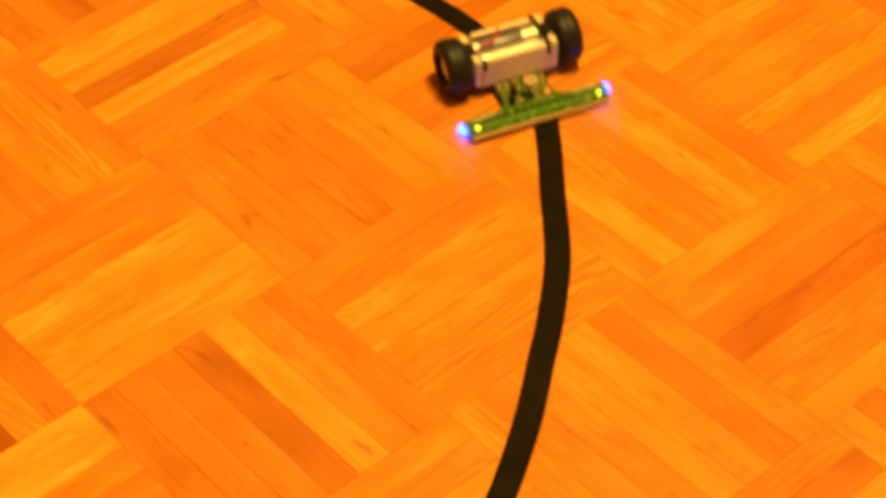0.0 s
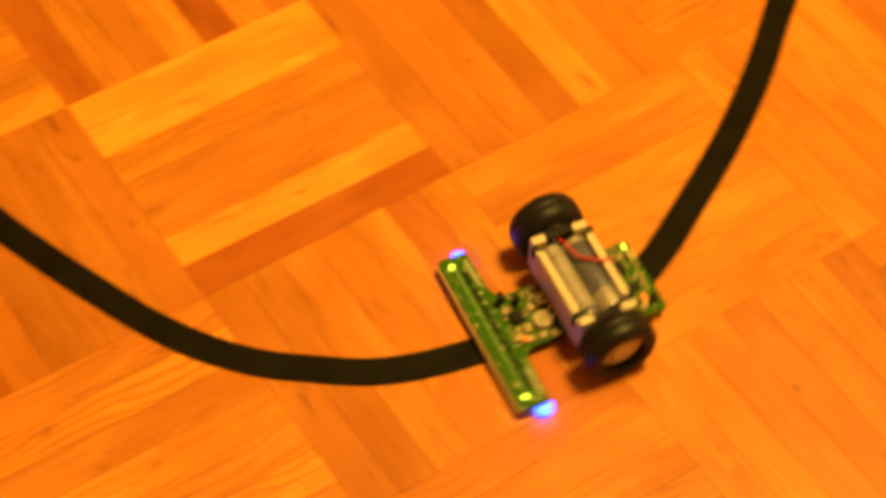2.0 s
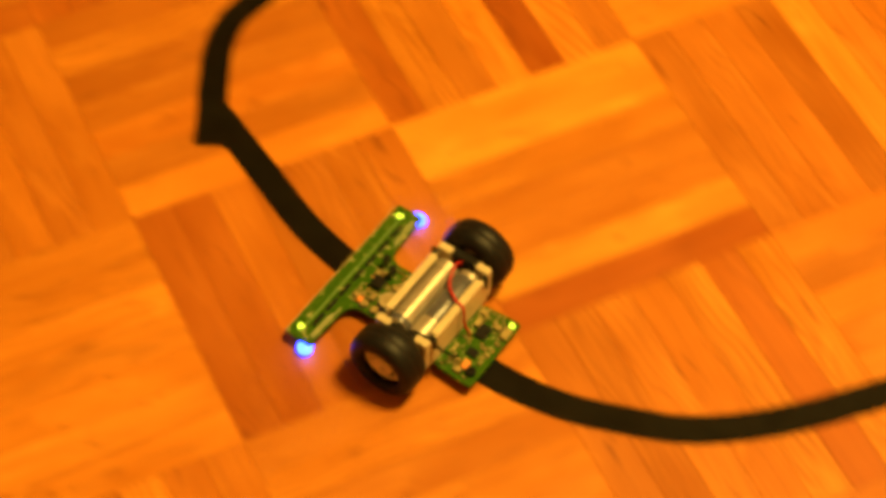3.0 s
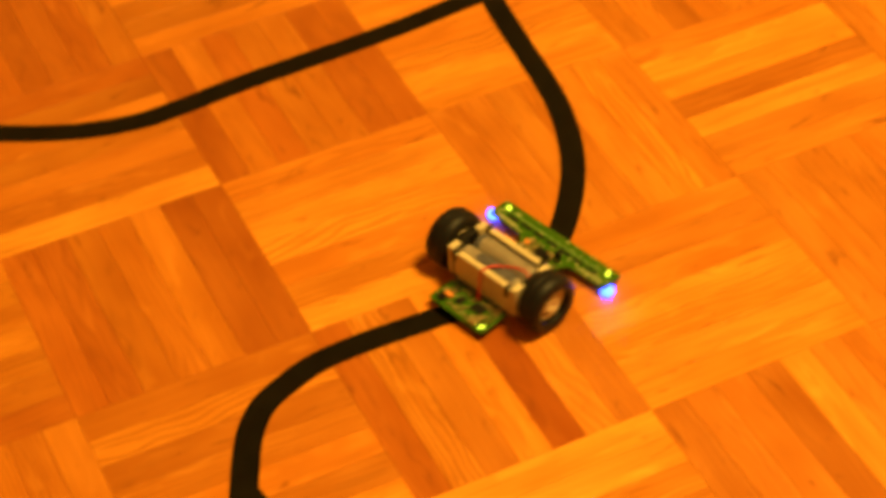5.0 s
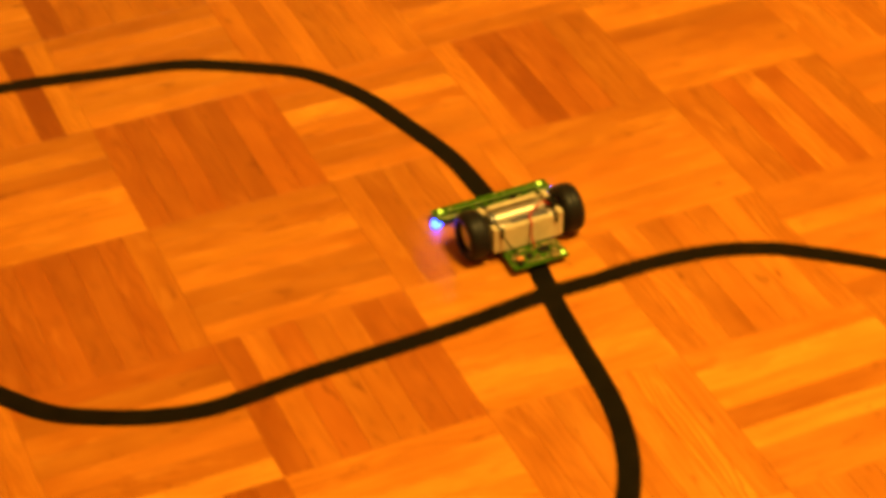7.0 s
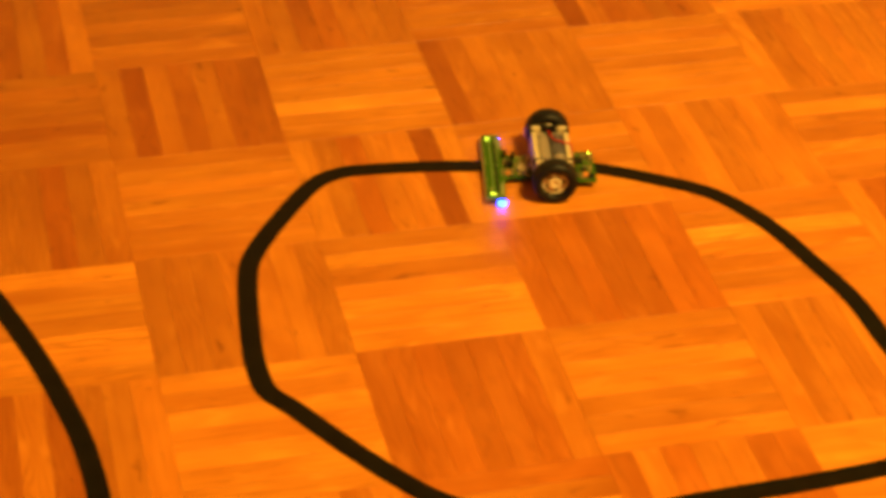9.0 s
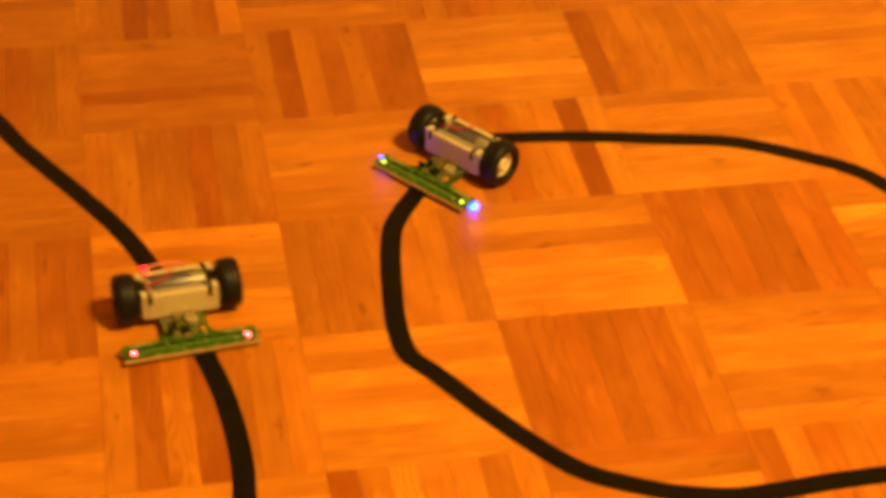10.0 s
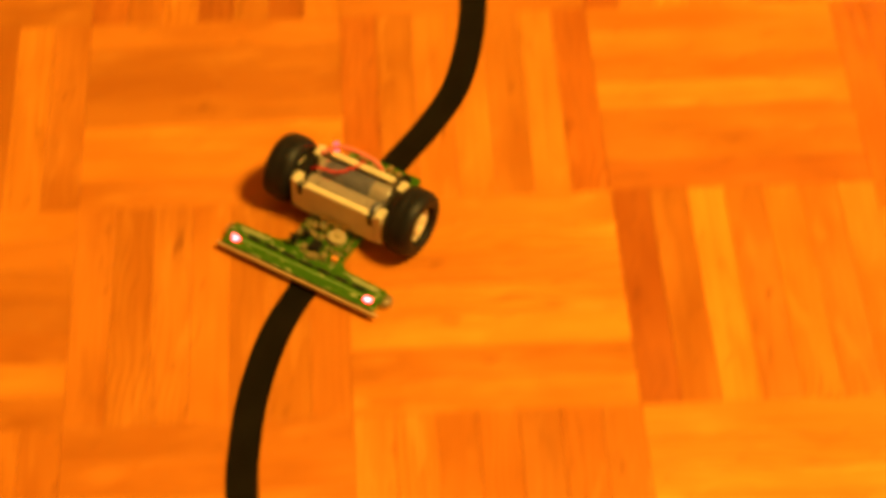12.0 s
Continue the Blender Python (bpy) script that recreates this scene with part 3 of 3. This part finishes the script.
    small_parts(rng, robot, -0.0215, 0.0215, -0.0385, -0.0190, 38, [(0.008, -0.027, 0.006, 0.005), (-0.0168, -0.036, 0.0045, 0.0045), (0.021, -0.027, 0.0030, 0.0065),(-0.006, -0.030, 0.004, 0.005), (-0.0147, -0.0312, 0.0045, 0.0035),
                                                                     (0.0137, -0.0377, 0.005, 0.004), (tail_x, -0.037, 0.003, 0.003)])
    return robot, wheels


robot_blue = line_robot("small two-wheeled robot with lit blue lamps on its green sensor bar", blue_glow, green_glow, green_glow, 3, 0.0205)
robot_red = line_robot("small two-wheeled robot with red signal lamps on its green sensor bar", None, red_glow, red_tail_glow, 8, 0.0222)

# ---- parquet strips ----
# wood grade of each strip, from low to high x (strips along y) or from low to high y (strips along x); 0 is darkest
# some tiles are graded darker, so fall-off of light is part of their tone
TONES = {
    (-1, 0): "1122311", (0, 0): "5434443", (0, 1): "1212211", (1, 1): "4443444", (1, 0): "2233343", (2, 1): "3322333",
    (2, 0): "3352453", (1, -1): "4545333", (0, -1): "1434032", (1, -2): "2222533", (2, -2): "3443433", (2, -3): "4334323",
    (1, -3): "3343433", (0, -3): "2333414", (0, -2): "0533455", (-1, -2): "1122232", (-1, -1): "4333242", (-2, -1): "0242323",
    (-2, 0): "1234343", (-2, 1): "0343323", (-2, 2): "4443434", (-2, 3): "2222232", (-3, 2): "3131233", (-3, 1): "2333344",
    (-4, 1): "1241314", (-4, 2): "3433333", (-4, 3): "2221211", (-3, 3): "4443434", (-3, 4): "2322022", (-3, 5): "2212222",
    (-2, 4): "3334343", (-2, 5): "2021211", (-1, 4): "4313304", (-1, 5): "4454444", (-1, 3): "4443243", (0, 4): "4443343",
    (0, 3): "1111111", (0, 2): "3233433", (-1, 2): "1111112", (-1, 1): "5223321", (0, 5): "1233333", (1, 4): "3232333",
    (1, 3): "3333532", (1, 2): "3232333", (2, 2): "3433343", (2, 3): "3101122", (3, 2): "2213122", (3, 1): "2333422",
    (2, -1): "3333233", (3, -2): "3433433", (3, -3): "3331233", (-4, 0): "3443233", (-3, 0): "1333341", (-3, -1): "4344344",
    (-4, -1): "2333332", (-3, -2): "3322223", (-2, -2): "4444444", (-1, 6): "2311233", (-3, 6): "2201213", (-1, -3): "3434343", (1, 6): "0211212", (-2, 6): "2323223", (-4, 5): "2121122", (-4, 4): "2332223",
}


def tile_tones(i, j):
    rng = random.Random(1000 * i + j)
    return [int(c) for c in TONES[(i, j)]] if (i, j) in TONES else [rng.choice((2, 2, 3, 3, 3, 4, 4, 4)) for _ in range(STRIPS)]


def strip_shape(length, width):
    """Corners and faces of one strip: a top with eased edges and short sides."""
    l, w, e = length / 2 - 0.00006, width / 2 - 0.00006, 0.00022
    v = [(sx * l, sy * w, -0.0012) for sx, sy in ((-1, -1), (1, -1), (1, 1), (-1, 1))]
    v += [(sx * l, sy * w, -e) for sx, sy in ((-1, -1), (1, -1), (1, 1), (-1, 1))]
    v += [(sx * (l - e), sy * (w - e), 0.0) for sx, sy in ((-1, -1), (1, -1), (1, 1), (-1, 1))]
    f = [(8, 9, 10, 11)]
    for k in range(4):
        n = (k + 1) % 4
        f += [(4 + k, 4 + n, 8 + n, 8 + k), (k, n, 4 + n, 4 + k)]
    return v, f


V, F = strip_shape(TILE, STRIP)


def with_uv(me, flat):
    layer = me.uv_layers.new(name="UVMap")
    index = np.empty(len(me.loops), dtype=np.int32)
    me.loops.foreach_get("vertex_index", index)
    layer.data.foreach_set("uv", np.asarray(flat, dtype=np.float32)[index].ravel())


strip_meshes = []
for g, m in enumerate(GRADES):
    me = bpy.data.meshes.new("parquet_strip")
    me.from_pydata(V, [], F)
    with_uv(me, [(x + 0.5, y + 0.5) for x, y, z in V])
    me.materials.append(m)
    strip_meshes.append(me)


def strip_places(i, j):
    """Middle and turn of the strips of one tile."""
    for k, tone in enumerate(tile_tones(i, j)):
        a, b = (i + 0.5) * TILE, (k + 0.5) * STRIP
        if (i + j) % 2:
            yield tone, i * TILE + b, (j + 0.5) * TILE, True
        else:
            yield tone, a, j * TILE + b, False


# the stretch of floor that the robots cross: strips as pieces of their own
NEAR = {(i, j) for i in range(-3, 3) for j in range(-2, 5)}
for i, j in sorted(NEAR):
    for tone, x, y, upright in strip_places(i, j):
        ob = new("parquet_strip", strip_meshes[tone])
        ob.parent = floor
        ob.matrix_basis = pose(x, y, 0.0, 0, 0, 90 if upright else 0)
# the rest of the floor, joined
verts, faces, flat, grade = [], [], [], []
for i in range(-HALF, HALF):
    for j in range(-HALF, HALF):
        if (i, j) in NEAR:
            continue
        for tone, x, y, upright in strip_places(i, j):
            n = len(verts)
            verts += [(x - b, y + a, c) if upright else (x + a, y + b, c) for a, b, c in V]
            flat += [(a + 0.5, b + 0.5) for a, b, c in V]
            faces += [tuple(n + q for q in f) for f in F]
            grade += [tone] * len(F)
me = bpy.data.meshes.new("parquet_field")
me.from_pydata(verts, [], faces)
with_uv(me, flat)
for m in GRADES:
    me.materials.append(m)
me.polygons.foreach_set("material_index", grade)
field = new("parquet_field", me)
field.parent = floor
tagged(field, kind="stuff")


# ---- motion ----
ROUTE_BLUE = [
    (0, 0.5613, -0.1073, 160.4), (0.3, 0.5276, -0.1735, 142.9), (0.5, 0.4947, -0.2223, 142.2), (0.8, 0.4378, -0.2847, 129.4),
    (1, 0.3999, -0.3193, 133.8), (1.3, 0.3295, -0.3700, 123.7), (1.5, 0.2888, -0.3952, 122.1), (1.8, 0.2106, -0.4316, 109.7),
    (2, 0.1666, -0.4344, 81.1), (2.3, 0.0851, -0.4227, 65.4), (2.5, 0.0439, -0.3981, 59.3), (2.8, -0.0200, -0.3456, 35.7),
    (3, -0.0396, -0.2971, 29.4), (3.2, -0.0598, -0.2534, 17.7), (3.5, -0.0753, -0.1787, 10.0), (3.7, -0.0845, -0.1351, 3.5),
    (4.1, -0.0680, -0.0660, -35.0), (4.4, -0.0150, -0.0370, -78.0), (4.7, 0.0520, -0.0320, -90.0), (5, 0.1240, -0.0240, -72.0),
    (5.3, 0.1823, 0.0122, -44.5), (5.5, 0.2041, 0.0403, -35.8), (5.8, 0.2287, 0.0941, -19.9), (6, 0.2392, 0.1326, -16.2),
    (6.3, 0.2539, 0.2057, -10.7), (6.5, 0.2592, 0.2478, -6.1), (6.8, 0.2664, 0.2998, -5.7), (7, 0.2700, 0.3379, 1.0),
    (7.5, 0.2690, 0.4500, 7.0), (7.9, 0.2520, 0.5420, 19.0), (8.3, 0.2150, 0.6220, 40.0), (8.6, 0.1580, 0.6750, 64.0),
    (8.8, 0.1072, 0.6930, 77.0), (9, 0.0663, 0.7031, 79.0), (9.3, -0.0006, 0.7204, 82.7), (9.5, -0.0536, 0.7293, 84.0),
    (9.8, -0.1137, 0.7204, 111.0), (10, -0.1479, 0.7054, 129.2), (10.3, -0.1876, 0.6562, 141.4), (10.5, -0.2112, 0.6236, 155.8),
    (10.8, -0.2290, 0.5562, 169.7), (11, -0.2414, 0.5048, 173.2), (11.3, -0.2294, 0.4355, 205.1), (11.5, -0.2066, 0.3917, 215.8),
    (12, -0.1180, 0.2860, 234.0)]
ROUTE_RED = [
    (0, -1.7500, 0.6000, -2.0), (1.2, -1.7400, 0.9800, -8.0), (2.5, -1.6000, 1.3500, -40.0), (3.8, -1.3000, 1.5000, -90.0),
    (5.2, -0.9800, 1.4200, -130.0), (6.7, -0.7500, 1.1600, -147.0), (7.7, -0.6400, 0.9700, -150.0), (8.8, -0.5300, 0.7900, -151.0),
    (9.5, -0.4569, 0.6550, -156.6), (9.8, -0.4283, 0.5778, -151.2), (10, -0.4139, 0.5280, -173.0), (10.3, -0.3929, 0.4445, -173.8),
    (10.5, -0.3852, 0.3844, -174.5), (10.8, -0.3825, 0.2996, -184.4), (11, -0.3871, 0.2409, -182.0), (11.3, -0.3907, 0.1542, -190.9),
    (11.5, -0.4095, 0.1039, -197.8), (11.8, -0.4432, 0.0337, -206.1), (12, -0.4769, -0.0140, -213.7)]


def along_route(route, t):
    """Place and heading at t seconds, gliding through the route's stops."""
    k = max(0, min(len(route) - 2, sum(1 for r in route if r[0] <= t) - 1))
    b, c = np.array(route[k]), np.array(route[k + 1])
    a = np.array(route[k - 1]) if k else b
    d = np.array(route[k + 2]) if k + 2 < len(route) else c
    h = c[0] - b[0]
    u = (t - b[0]) / h
    go_b = (c - a) / max(c[0] - a[0], 1e-6) * h
    go_c = (d - b) / max(d[0] - b[0], 1e-6) * h
    p = (2 * u ** 3 - 3 * u ** 2 + 1) * b + (u ** 3 - 2 * u ** 2 + u) * go_b + (3 * u ** 2 - 2 * u ** 3) * c + (u ** 3 - u ** 2) * go_c
    return p[1], p[2], p[3]


def motions():
    for (robot, wheels), route in ((robot_blue, ROUTE_BLUE), (robot_red, ROUTE_RED)):
        times = [k / 15 for k in range(181)]
        stops = [along_route(route, t) for t in times]
        walk(robot, [(t, pose(x, y, 0.0003, 0, 0, turn)) for t, (x, y, turn) in zip(times, stops)])
        for s, wheel in zip((-1, 1), wheels):
            rolled, rows, last = 0.0, [], None
            for t, (x, y, turn) in zip(times, stops):
                a = radians(turn)
                p = Vector((x + s * WHEEL_X * math.cos(a), y + s * WHEEL_X * math.sin(a)))
                if last is not None:
                    ahead = Vector((-math.sin(a), math.cos(a)))
                    rolled += (p - last).dot(ahead) / WHEEL_R
                last = p
                rows.append((t, pose(s * WHEEL_X, 0, WHEEL_R, -math.degrees(rolled))))
            walk(wheel, rows)


motions()
